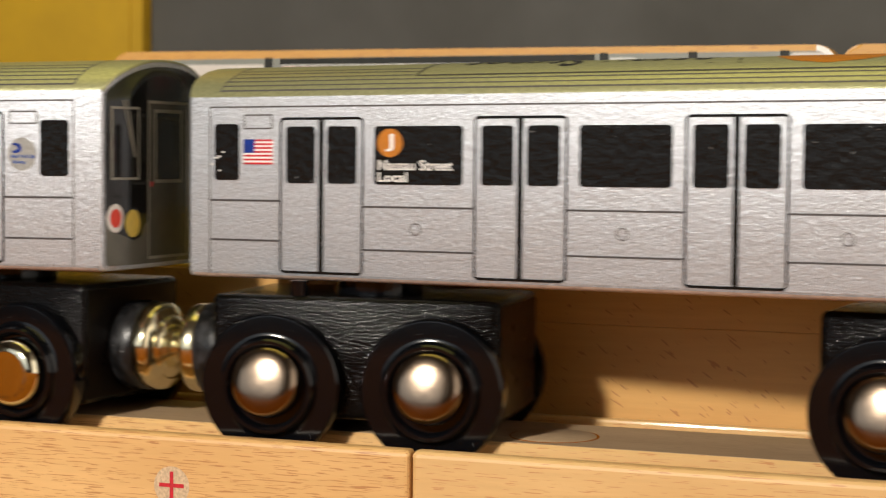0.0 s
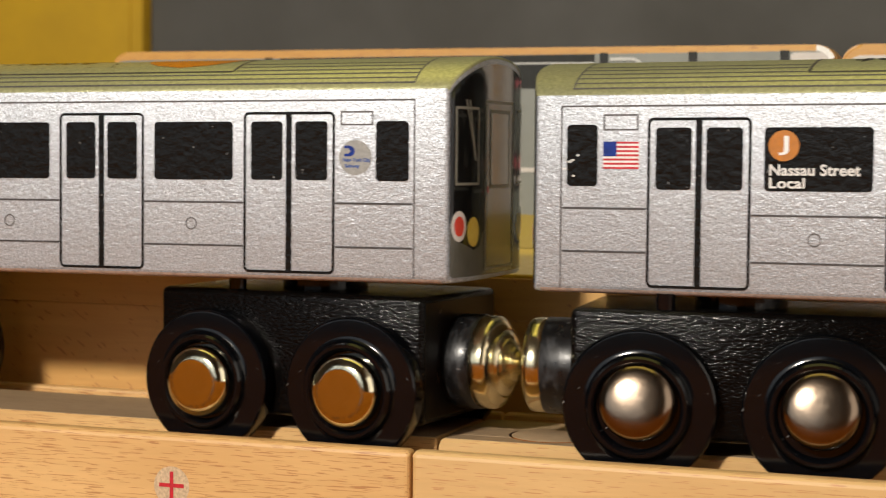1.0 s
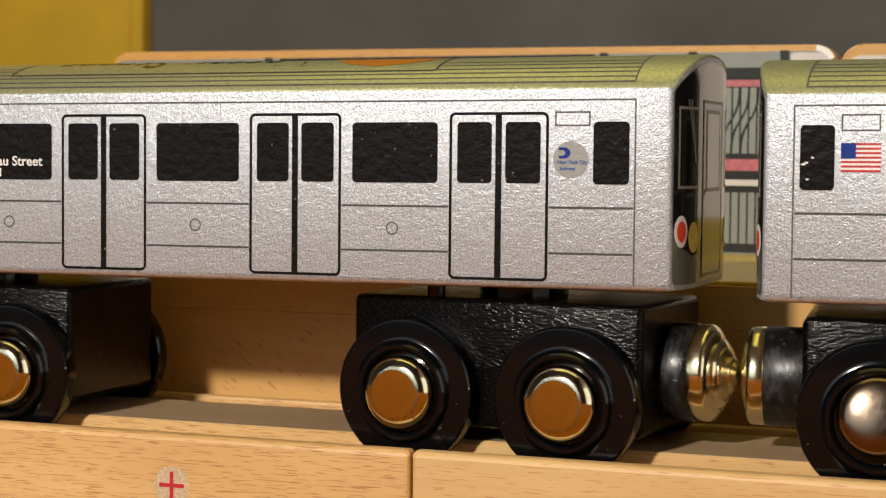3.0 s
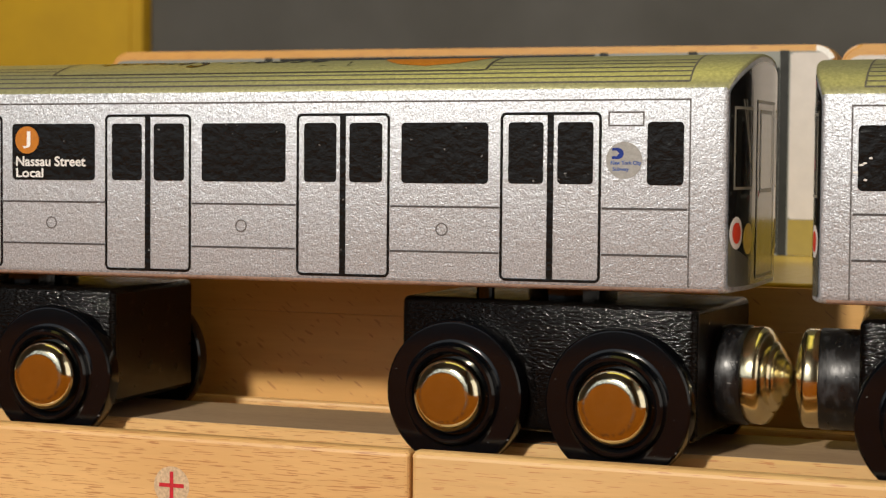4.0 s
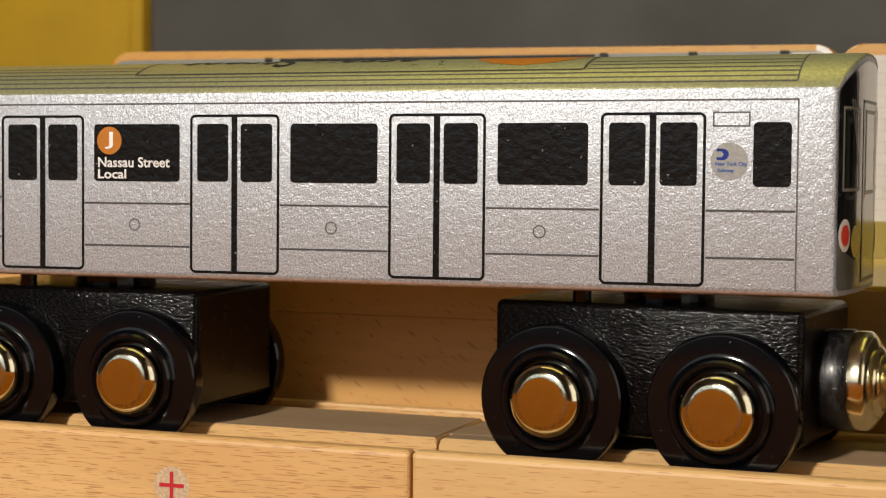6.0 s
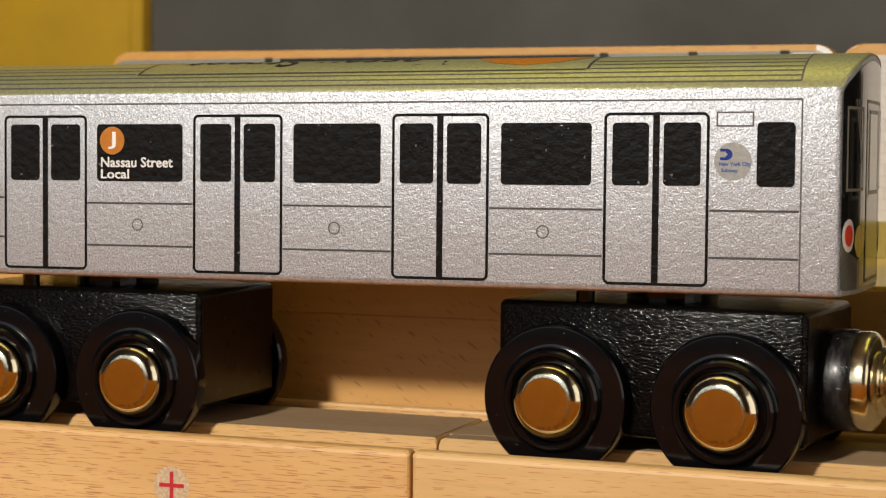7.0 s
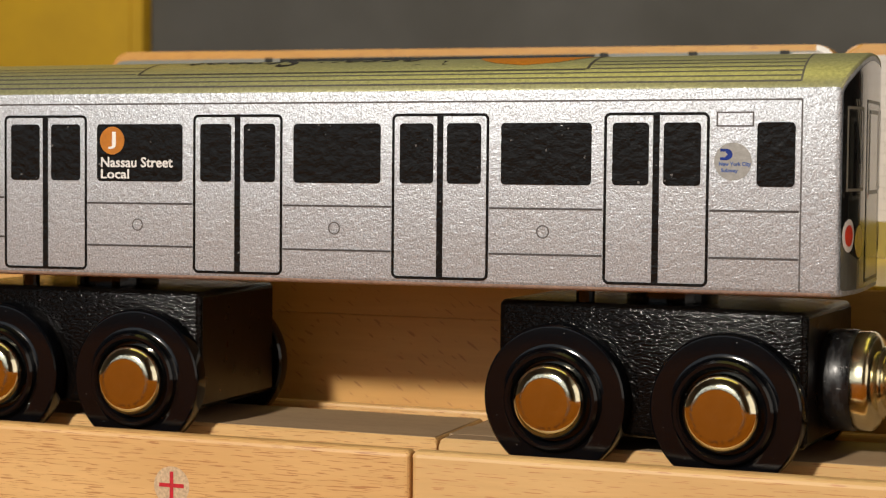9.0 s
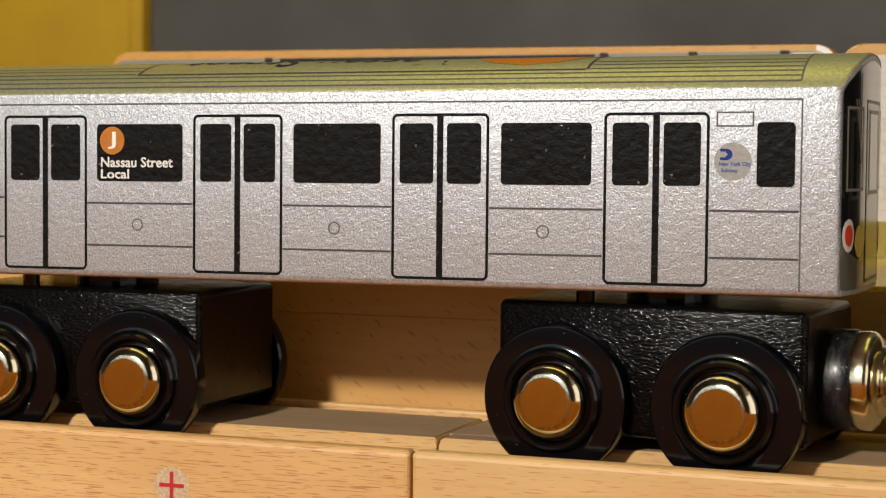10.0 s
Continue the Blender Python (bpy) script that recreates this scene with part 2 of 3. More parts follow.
def box(*a, **k):
    bm = bmesh.new()
    add_box(bm, *a, **k)
    return bm


def rrect(u0, u1, v0, v1, r=0.0, n=5):
    if r <= 0:
        return [(u0, v0), (u1, v0), (u1, v1), (u0, v1)]
    out = []
    for cu, cv, a in ((u1 - r, v0 + r, -90), (u1 - r, v1 - r, 0), (u0 + r, v1 - r, 90), (u0 + r, v0 + r, 180)):
        for i in range(n + 1):
            t = radians(a + 90 * i / n)
            out.append((cu + r * math.cos(t), cv + r * math.sin(t)))
    return out


def disc(cu, cv, ru, rv=None, n=32):
    rv = ru if rv is None else rv
    return [(cu + ru * math.cos(2 * math.pi * i / n), cv + rv * math.sin(2 * math.pi * i / n)) for i in range(n)]


SIDE = lambda u, v, d: (u, -CAR_Y - d, v - BASE_Z)
WALLF = lambda y: (lambda u, v, d: (u, y - d, v))


def arched(u0, u1, v0, v1, r, n=8):
    """A rectangle whose two upper corners are rounded."""
    out = [(u0, v0), (u1, v0)]
    for cu, a in ((u1 - r, 0), (u0 + r, 90)):
        for i in range(n + 1):
            t = radians(a + 90 * i / n)
            out.append((cu + r * math.cos(t), v1 - r + r * math.sin(t)))
    return out


def add_plate(bm, pts, place, d0, d1):
    """A flat plate with the outline pts, from depth d0 to d1 in front of its surface."""
    a = [bm.verts.new(place(u, v, d0)) for u, v in pts]
    b = [bm.verts.new(place(u, v, d1)) for u, v in pts]
    n = len(pts)
    bm.faces.new(b)
    bm.faces.new(a[::-1])
    for i in range(n):
        bm.faces.new((a[i], a[(i + 1) % n], b[(i + 1) % n], b[i]))


def plate(pts, place, d0=-0.05, d1=0.05):
    bm = bmesh.new()
    add_plate(bm, pts, place, d0, d1)
    return bm


def add_ring(bm, outer, inner, place, d0, d1):
    n = len(outer)
    q = [[bm.verts.new(place(u, v, d)) for u, v in pts] for pts in (outer, inner) for d in (d0, d1)]
    o0, o1, i0, i1 = q
    for i in range(n):
        j = (i + 1) % n
        bm.faces.new((o1[i], o1[j], i1[j], i1[i]))
        bm.faces.new((o0[i], o0[j], o1[j], o1[i]))
        bm.faces.new((i0[i], i0[j], i1[j], i1[i]))
        bm.faces.new((o0[i], o0[j], i0[j], i0[i]))


def ring(outer, inner, place, d0=-0.05, d1=0.05):
    bm = bmesh.new()
    add_ring(bm, outer, inner, place, d0, d1)
    return bm


def frame_ring(u0, u1, v0, v1, w, r, place, d1=0.05):
    return ring(rrect(u0, u1, v0, v1, r), rrect(u0 + w, u1 - w, v0 + w, v1 - w, max(0.05, r - w)), place, -0.05, d1)


def add_lathe(bm, profile, axis, centre, n=40):
    """profile: (radius, height along the axis) rows, turned about the axis through centre."""
    rings = []
    for r, h in profile:
        row = []
        for i in range(n if r > 1e-6 else 1):
            a = 2 * math.pi * i / n
            c, s = r * math.cos(a), r * math.sin(a)
            p = {"x": (h, c, s), "y": (c, h, s), "z": (c, s, h)}[axis]
            row.append(bm.verts.new([p[k] + centre[k] for k in range(3)]))
        rings.append(row)
    for a, b in zip(rings, rings[1:]):
        for i in range(n):
            j = (i + 1) % n
            vs = [a[i % len(a)], a[j % len(a)], b[j % len(b)], b[i % len(b)]]
            vs = list(dict.fromkeys(vs))
            if len(vs) > 2:
                bm.faces.new(vs)


def lathe(profile, axis="z", centre=(0, 0, 0), n=40):
    bm = bmesh.new()
    add_lathe(bm, profile, axis, centre, n)
    return bm


def letters(text, width, height, heavy=0.014):
    """The outline of a word as a bmesh in the xy plane, from (0, 0), fitted to a width and a height in mm."""
    cu = bpy.data.curves.new("word", "FONT")
    cu.body, cu.size, cu.resolution_u, cu.offset = text, 1.0, 3, heavy
    ob = new("word", cu)
    me = bpy.data.meshes.new_from_object(ob.evaluated_get(bpy.context.evaluated_depsgraph_get()))
    bm = bmesh.new()
    bm.from_mesh(me)
    bpy.data.objects.remove(ob)
    bpy.data.curves.remove(cu)
    bpy.data.meshes.remove(me)
    xs, ys = [v.co.x for v in bm.verts], [v.co.y for v in bm.verts]
    x0, y0, sx, sy = min(xs), min(ys), width / (max(xs) - min(xs)), height / (max(ys) - min(ys))
    for v in bm.verts:
        v.co = ((v.co.x - x0) * sx, (v.co.y - y0) * sy, 0)
    return bm


def placed(bm, fn):
    for v in bm.verts:
        v.co = fn(v.co.x, v.co.y, v.co.z)
    return bm


def thing(name, x, y, z, label, category, group=""):
    ob = new(name)
    ob.matrix_world = pose(x * MM, y * MM, z * MM)
    return tagged(ob, label, category, group)


# ---- room ----
def room():
    for name, dims, mat, label in (
            ("floor", (-2400, 900, -2400, 647, -760, -740), TABLE_WOOD, "brown wooden floor of the room"),
            ("ceiling", (-2400, 900, -2400, 647, 1700, 1720), ROOM_WALL, "plain taupe painted ceiling"),
            ("wall_north", (-2400, 900, 627, 647, -740, 1700), GREY_WALL, "dark grey painted wall behind the toys"),
            ("wall_south", (-2400, 900, -2420, -2400, -740, 1700), ROOM_WALL, "taupe painted room wall"),
            ("wall_west", (-2420, -2400, -2400, 627, -740, 1700), ROOM_WALL, "taupe painted room wall"),
            ("wall_east", (900, 920, -2400, 627, -740, 1700), PALE_WALL, "pale cream painted room wall")):
        tagged(part(name, box(*dims), mat), label, "wall" if "wall" in name else name, kind="structure")
    table = thing("table", -100, 100, -740, "orange-brown wooden table carrying the toy railway", "table")
    part("tabletop", box(-900, 700, -600, 526, 705, 740, bevel=4), TABLE_WOOD, table)
    for x in (-840, 640):
        for y in (-540, 475):
            part("leg", box(x - 30, x + 30, y - 30, y + 30, 0, 704, bevel=4), TABLE_WOOD, table)
    column = thing("yellow_cabinet", -600, 620, 0, "mustard yellow painted cabinet on the table", "cabinet")
    part("carcass", box(-170, 121, -4, 4, 0, 600, bevel=0.3, seg=1), MUSTARD, column)
    part("edge_strip", box(121, 128, -3.2, 6, 0, 600, bevel=0.3, seg=1), MUSTARD, column)


# ---- wooden track ----
def track_section(y0=-4.46):
    c = 0.45
    top, low = 12.0, 8.5
    pts = [(0, 0), (0, top - 1.0), (0.12, top - 0.6), (0.45, top - 0.28), (0.95, top - 0.15), (2.0, top - 0.15), (2.35, top - 0.3), (2.45, top - 0.6), (2.45, low),
           (10.06, low), (10.06, top - c), (10.06 + c, top)]
    width = 40.0
    back = [(width - y, z) for y, z in reversed(pts)]
    return [(y + y0, z) for y, z in pts + back]


def track(x0, x1, mat, label):
    base = thing("wooden_track", (x0 + x1) / 2, 0, 0, label, "toy track", "track pieces")
    h = (x1 - x0) / 2
    bm = bmesh.new()
    sec = track_section()
    rows = []
    for x, cut in ((-h, 0.62), (-h + 0.1, 0.34), (-h + 0.32, 0.1), (-h + 0.65, 0), (h - 0.65, 0), (h - 0.32, 0.1), (h - 0.1, 0.34), (h, 0.62)):
        row = []
        for y, z in sec:
            zz = z - cut if z > 11.0 else z
            yy = y + cut if y < -4.4 else (y - cut if y > 35.5 else y)
            row.append(bm.verts.new((x, yy, zz)))
        rows.append(row)
    n = len(sec)
    for a, b in zip(rows, rows[1:]):
        for i in range(n):
            bm.faces.new((a[i], a[(i + 1) % n], b[(i + 1) % n], b[i]))
    bm.faces.new(rows[0])
    bm.faces.new(rows[-1][::-1])
    part("rail_board", bm, mat, base)
    part("worn_top", box(-h + 0.5, h - 0.5, 6.15, 24.95, 11.8, 12.05, bevel=0.04, seg=1), GREYER_WOOD, base, "greyer flat top between the grooves")
    return base


def tracks():
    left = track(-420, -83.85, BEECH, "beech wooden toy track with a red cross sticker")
    mid = (-420 - 83.85) / 2
    peg = bmesh.new()
    add_lathe(peg, [(0, 8), (5.7, 8), (5.7, 12.1), (5.4, 12.25), (0, 12.25)], "z", (-70.0 - mid, 13.5, 0), 32)
    smooth(part("peg_head", peg, GREYER_WOOD, left))
    part("peg_neck", box(-83.6 - mid, -74.5 - mid, 9.8, 17.2, 8, 12.09, bevel=0.1), GREYER_WOOD, left)
    stick = part("sticker", plate(disc(-117.9 - mid, 4.9, 2.65, 2.65), WALLF(-4.46), -0.05, 0.04), STICKER, left, "clear round sticker with a red cross")
    part("cross_bar", plate(rrect(-119.75 - mid, -116.05 - mid, 4.72, 5.25), WALLF(-4.5), -0.02, 0.05), RED_INK, stick, "red cross bar")
    part("cross_bar", plate(rrect(-118.17 - mid, -117.63 - mid, 3.2, 6.85), WALLF(-4.5), -0.02, 0.06), RED_INK, stick, "red cross bar")
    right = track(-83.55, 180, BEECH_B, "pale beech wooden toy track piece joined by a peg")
    rim = bmesh.new()
    add_lathe(rim, [(5.75, 11.5), (6.1, 11.5), (6.1, 12.09), (5.75, 12.09)], "z", (-70.0 - (180 - 83.55) / 2, 13.5, 0), 40)
    part("socket_rim", rim, TABLE_WOOD, right, "dark gap round the peg socket")


# ---- station behind the track ----
def platform():
    p = thing("station_platform", -100, 36, 0, "beech wooden station platform with a bright yellow top", "toy platform")
    part("lower_board", box(-330, 280, 0.06, 78, 0, 25.13, bevel=0.12), BEECH_WALL, p)
    part("upper_board", box(-330, 280, 0, 78, 25.15, 31.4, bevel=0.12), BEECH_WALL, p)
    part("yellow_top", box(-330, 280, 0.6, 78, 31.4, 32.0, bevel=0.3), YELLOW_PAINT, p, "yellow painted platform top")


PY = 108.0


def panel(x0, x1, label):
    p = thing("station_wall_panel", (x0 + x1) / 2, PY, 32.0, label, "toy station wall", "station wall panels")
    h = (x1 - x0) / 2
    bm = plate(arched(-h, h, 0, 37.6, 4.0), lambda u, v, d: (u, -d, v), -8.0, 0.0)
    bmesh.ops.bevel(bm, geom=[e for e in bm.edges if abs(e.verts[0].co.y - e.verts[1].co.y) < 1e-6 and e.verts[0].co.y > -1e-6 and abs(e.verts[0].co.y) < 1e-6],
                    offset=0.6, segments=3, affect="EDGES")
    smooth(part("wooden_board", bm, EDGE_WOOD, p), 50)
    return p, (x0 + x1) / 2


def station():
    p, mx = panel(-193.2, -46.9, "wooden station wall panel printed with posts, signs and a map")
    X = lambda x: x - mx
    at = lambda d: (lambda u, v, k: (u, -d - k, v))
    Z = lambda z: z - 32.0

    def flat(name, u0, u1, v0, v1, mat, d=0.06, r=0.0, label=""):
        return part(name, plate(rrect(X(u0), X(u1), Z(v0), Z(v1), r), at(d), -0.05, 0.03), mat, p, label)

    rise = lambda u: 0.3 + 0.6 * (u - X(-192.6)) / 145.0
    face = [(u, v + rise(u) if v > 20 else v) for u, v in arched(X(-192.6), X(-47.5), Z(32.05), Z(67.6), 3.0)]
    part("printed_face", plate(face, at(0.0), -0.02, 0.03), TILE_GREY, p, "grey printed station face")
    flat("white_tiles", -191.5, -158.6, 38.5, 66.9, TILE_WHITE)
    flat("white_tiles", -55.2, -48.4, 38.6, 68.2, TILE_WHITE, r=0.8)
    flat("yellow_skirting", -191.5, -90.2, 32.1, 38.4, SKIRT_OLIVE)
    flat("yellow_skirting", -55.2, -47.6, 32.1, 38.5, SKIRT_OLIVE)
    for x in (-158.3, -90.2, -73.6, -57.0):
        flat("post", x, x + 1.6, 32.1, 67.75 + rise(X(x)), POST_PRINT, 0.14)
        flat("post_edge", x + 1.6, x + 1.85, 32.1, 67.25, TILE_GREY, 0.13)
    # glint on the rounded upper corner, painted as a white band
    arc = [(math.sin(radians(a)), math.cos(radians(a))) for a in range(4, 70, 6)]
    rim = [(X(-50.9) + 3.9 * u, 33.6 + 3.9 * v) for u, v in arc] + [(X(-50.9) + 2.9 * u, 33.6 + 2.9 * v) for u, v in reversed(arc)]
    part("worn_corner", plate(rim, at(0.06), -0.05, 0.05), WHITE_INK, p, "white glint painted on the corner of the board")
    sign = flat("hanging_sign", -155, -91.2, 62.0, 66.9, DARK_PRINT, 0.14, label="black station name sign with white letters")
    ends = [(X(-155), Z(66.85)), (X(-91.2), Z(66.85)), (X(-91.2), Z(67.55) + rise(X(-91.2))), (X(-155), Z(67.55) + rise(X(-155)))]
    part("sign_rail", plate(ends, at(0.14), -0.05, 0.03), DARK_PRINT, sign, "dark rail over the sign")
    part("sign_top_line", plate(rrect(X(-155), X(-91.2), Z(66.5), Z(66.8)), at(0.2), -0.02, 0.03), PALE_INK, sign)
    part("sign_letters", placed(letters("Street", 13.1, 3.9), lambda x, y, z: (X(-136.6) + x, -0.24, Z(62.4) + y)), WHITE_INK, sign, "white letters")
    part("sign_patch", plate(rrect(X(-154.6), X(-144.6), Z(62.1), Z(66.4)), at(0.2), -0.02, 0.03), PALE_PINK, sign, "pale pink sign panel")
    part("sign_patch_bar", plate(rrect(X(-151.8), X(-145.6), Z(62.3), Z(65.6), 0.3), at(0.26), -0.02, 0.03), PINK_INK, sign, "red bar on the sign panel")
    part("sign_patch_spot", plate(disc(X(-147.6), Z(64.2), 0.7, 1.1), at(0.32), -0.02, 0.03), PALE_PINK, sign)
    part("sign_mark", plate(disc(X(-142.2), Z(65.2), 1.1, 0.8), at(0.2), -0.02, 0.03), WHITE_INK, sign, "small white mark")
    part("sign_ring", ring(disc(X(-139.8), Z(64.0), 1.45), disc(X(-139.8), Z(64.0), 0.7), at(0.2), -0.02, 0.03), WHITE_INK, sign, "white ring")
    # thin pale line, level at first, then curving down to the right
    bend = [(math.sin(radians(a)), math.cos(radians(a))) for a in range(0, 71, 7)]
    outer = [(X(-88.2), Z(67.6))] + [(X(-84.4) + 3.0 * u, Z(64.6) + 3.0 * v) for u, v in bend]
    inner = [(X(-88.2), Z(67.0))] + [(X(-84.4) + 2.5 * u, Z(64.6) + 2.45 * v) for u, v in bend]
    part("printed_arch", plate(outer + inner[::-1], at(0.3), -0.02, 0.03), PALE_INK, p, "pale curved line on the panel")
    flat("tile_band", -155, -90.3, 46.4, 47.2, TILE_WHITE, 0.07)
    poster = flat("poster", -92.9, -90.3, 38.6, 57.0, TILE_WHITE, 0.1, label="white notice with small dark symbols")
    for z in (54.4, 52.9, 51.4):
        part("symbol", plate(rrect(X(-91.4), X(-90.5), Z(z - 0.45), Z(z + 0.45), 0.3), at(0.16), -0.02, 0.03), BLACK_INK, poster)
    part("symbol", plate(disc(X(-91), Z(48.9), 0.6), at(0.16), -0.02, 0.03), YELLOW_PAINT, poster)
    for x0, x1 in ((-88.3, -73.7), (-71.7, -57.1)):
        board = flat("map_board", x0, x1, 32.4, 65.6, DARK_PRINT, 0.1, label="dark station gate board with grey bars and a pink band")
        part("pink_heading", plate(rrect(X(x0 + 1.9), X(x1 - 3.0), Z(62.2), Z(63.4)), at(0.16), -0.02, 0.03), PINK_INK, board, "pink heading bar")
        part("pink_band", plate(rrect(X(x0 + 1.9), X(x1 - 3.0), Z(47.1), Z(49.2)), at(0.16), -0.02, 0.03), PINK_INK, board, "pink band")
        part("white_band", plate(rrect(X(x0 + 1.9), X(x1 - 3.0), Z(44.4), Z(45.5)), at(0.16), -0.02, 0.03), TILE_WHITE, board)
        x = x0 + 1.9
        while x < x1 - 3.6:
            part("bar", plate(rrect(X(x), X(x + 1.15), Z(50.2), Z(62.0)), at(0.16), -0.02, 0.03), MAP_GREY, board)
            part("bar", plate(rrect(X(x), X(x + 1.15), Z(34.0), Z(43.2)), at(0.16), -0.02, 0.03), MAP_GREY, board)
            x += 1.5
        for q in (0, 1, 2):
            bm = bmesh.new()
            pts = []
            for i in range(13):
                t = i / 12
                u = x0 + 4.2 + q * 1.7 + 3.2 * (1 / (1 + math.exp(-9 * (t - 0.5))))
                pts.append((X(u), Z(50.2 + 11.8 * t)))
            add_plate(bm, [(u, v) for u, v in pts] + [(u + 0.45, v) for u, v in reversed(pts)], at(0.22), -0.02, 0.03)
            part("curved_bar", bm, DARK_PRINT, board)
    q, mx2 = panel(-46.5, 99.8, "wooden station wall panel printed with white tiles")
    X2 = lambda x: x - mx2
    part("printed_face", plate(arched(X2(-45.7), X2(99), Z(32.05), Z(67.6), 3.0), at(0.0), -0.02, 0.03), TILE_WHITE, q, "white printed tiles")
    bm = bmesh.new()
    for i in range(14):
        z = 40.4 + 2.0 * i
        add_plate(bm, rrect(X2(-45.4), X2(98.6), Z(z), Z(z + 0.13)), at(0.0), 0.0, 0.05)
        for k in range(36):
            u = -44.5 + 4.0 * k + (2.0 if i % 2 else 0.0)
            add_plate(bm, rrect(X2(u), X2(u + 0.13), Z(z + 0.13), Z(min(z + 2.0, 67.3))), at(0.0), 0.0, 0.045)
    part("tile_joints", bm, TILE_JOINT, q)
    part("yellow_skirting", plate(rrect(X2(-45.6), X2(98.9), Z(32.1), Z(38.5)), at(0.06), -0.05, 0.03), SKIRT_OLIVE, q)


# ---- subway car ----
BOTTOM, SHOULDER, CROWN, HALF = 32.5, 57.2, 62.35, 65.3
TILT = 0.0062


def roof_z(y):
    return SHOULDER + (CROWN - SHOULDER) * max(0.0, 1 - (abs(y) / 15.0) ** 2.2) ** 0.6


def tilted(bm):
    for v in bm.verts:
        v.co.z += TILT * v.co.x
    return bm


def print_on(name, bm, mat, parent, label=""):
    return part(name, tilted(bm), mat, parent, label)


def bulge(y):
    """How far the cab end swells out of the flat at a distance y from its middle."""
    return 2.0 * (1 - min(1.0, abs(y) / 15.0) ** 4)


def end_plate(pts, sign, d):
    """A thin print that follows the swelling of the cab end."""
    bm = bmesh.new()
    bm.faces.new([bm.verts.new((0, u, v)) for u, v in pts])
    for i in range(-14, 15):
        bmesh.ops.bisect_plane(bm, geom=list(bm.verts) + list(bm.edges) + list(bm.faces), dist=1e-5, plane_co=(0, i, 0), plane_no=(0, 1, 0))
    return placed(bm, lambda x, y, z: (sign * (HALF + bulge(y) + d), sign * y, z - BASE_Z))


def end_frame(u0, u1, v0, v1, w, sign, d):
    bm = bmesh.new()
    for a in ((u0, u1, v0, v0 + w), (u0, u1, v1 - w, v1), (u0, u0 + w, v0 + w, v1 - w), (u1 - w, u1, v0 + w, v1 - w)):
        bm.faces.new([bm.verts.new((0, u, v)) for u, v in rrect(*a)])
    for i in range(-14, 15):
        bmesh.ops.bisect_plane(bm, geom=list(bm.verts) + list(bm.edges) + list(bm.faces), dist=1e-5, plane_co=(0, i, 0), plane_no=(0, 1, 0))
    return placed(bm, lambda x, y, z: (sign * (HALF + bulge(y) + d), sign * y, z - BASE_Z))


def section_block(pts, length, round_r):
    """A prism along x with the section pts (y, z); its ends are slightly rounded over."""
    bm = bmesh.new()
    cy = sum(p[0] for p in pts) / len(pts)
    cz = (min(p[1] for p in pts) + max(p[1] for p in pts)) / 2
    rows = []
    steps = [(0.0, 1.0), (0.12, 0.55), (0.45, 0.18), (1.0, 0.0)]
    for side in (-1, 1):
        for s, inset in (steps if side < 0 else steps[::-1]):
            out = side * (length - s * round_r)
            k = inset * round_r * 0.6
            row = []
            for y, z in pts:
                dy, dz = y - cy, z - cz
                x = out + side * bulge(y) * (1 - s)
                row.append(bm.verts.new((x, y - math.copysign(min(k, abs(dy)), dy), z - math.copysign(min(k, abs(dz)), dz))))
            rows.append(row)
    n = len(pts)
    for a, b in zip(rows, rows[1:]):
        for i in range(n):
            bm.faces.new((a[i], a[(i + 1) % n], b[(i + 1) % n], b[i]))
    for row in (rows[0], rows[-1]):
        for i in range(n // 2 - 1):
            bm.faces.new((row[i], row[i + 1], row[n - 2 - i], row[n - 1 - i]))
    return bm


def car_body(car):
    ys = [15 * math.cos(math.pi * i / 40) for i in range(41)]
    arch = [(y, roof_z(y) - BASE_Z) for y in ys]
    low = [(y, BOTTOM + 0.9 * max(0.0, (abs(y) - 14.1) / 0.9) ** 2 - BASE_Z) for y in reversed(ys)]
    body = smooth(part("body", tilted(section_block(arch + low, HALF, 0.5)), SILVER, car, "silver painted wooden car body"), 35)
    for sy in (-1, 1):
        bm = bmesh.new()
        edge = [(14.9, BOTTOM + 0.56), (14.78, BOTTOM + 0.38), (14.5, BOTTOM + 0.13), (14.1, BOTTOM - 0.04), (12.5, BOTTOM - 0.05)]
        a, b = ([bm.verts.new((x, sy * (y + 0.03), z - BASE_Z)) for y, z in edge] for x in (-HALF + 0.8, HALF - 0.8))
        for i in range(len(edge) - 1):
            bm.faces.new((a[i], b[i], b[i + 1], a[i + 1]))
        smooth(print_on("lower_edge", bm, PINKISH_EDGE, body, "pinkish lower edge of the car body"), 60)
    return body


def roof_strip(bm, x0, x1, y0, y1, lift=0.07, nx=1, ny=4):
    """A thin strip that lies on the roof."""
    grid = [[bm.verts.new((x0 + (x1 - x0) * i / nx, y, roof_z(y) - BASE_Z + lift)) for y in [y0 + (y1 - y0) * j / ny for j in range(ny + 1)]] for i in range(nx + 1)]
    for i in range(nx):
        for j in range(ny):
            bm.faces.new((grid[i][j], grid[i + 1][j], grid[i + 1][j + 1], grid[i][j + 1]))


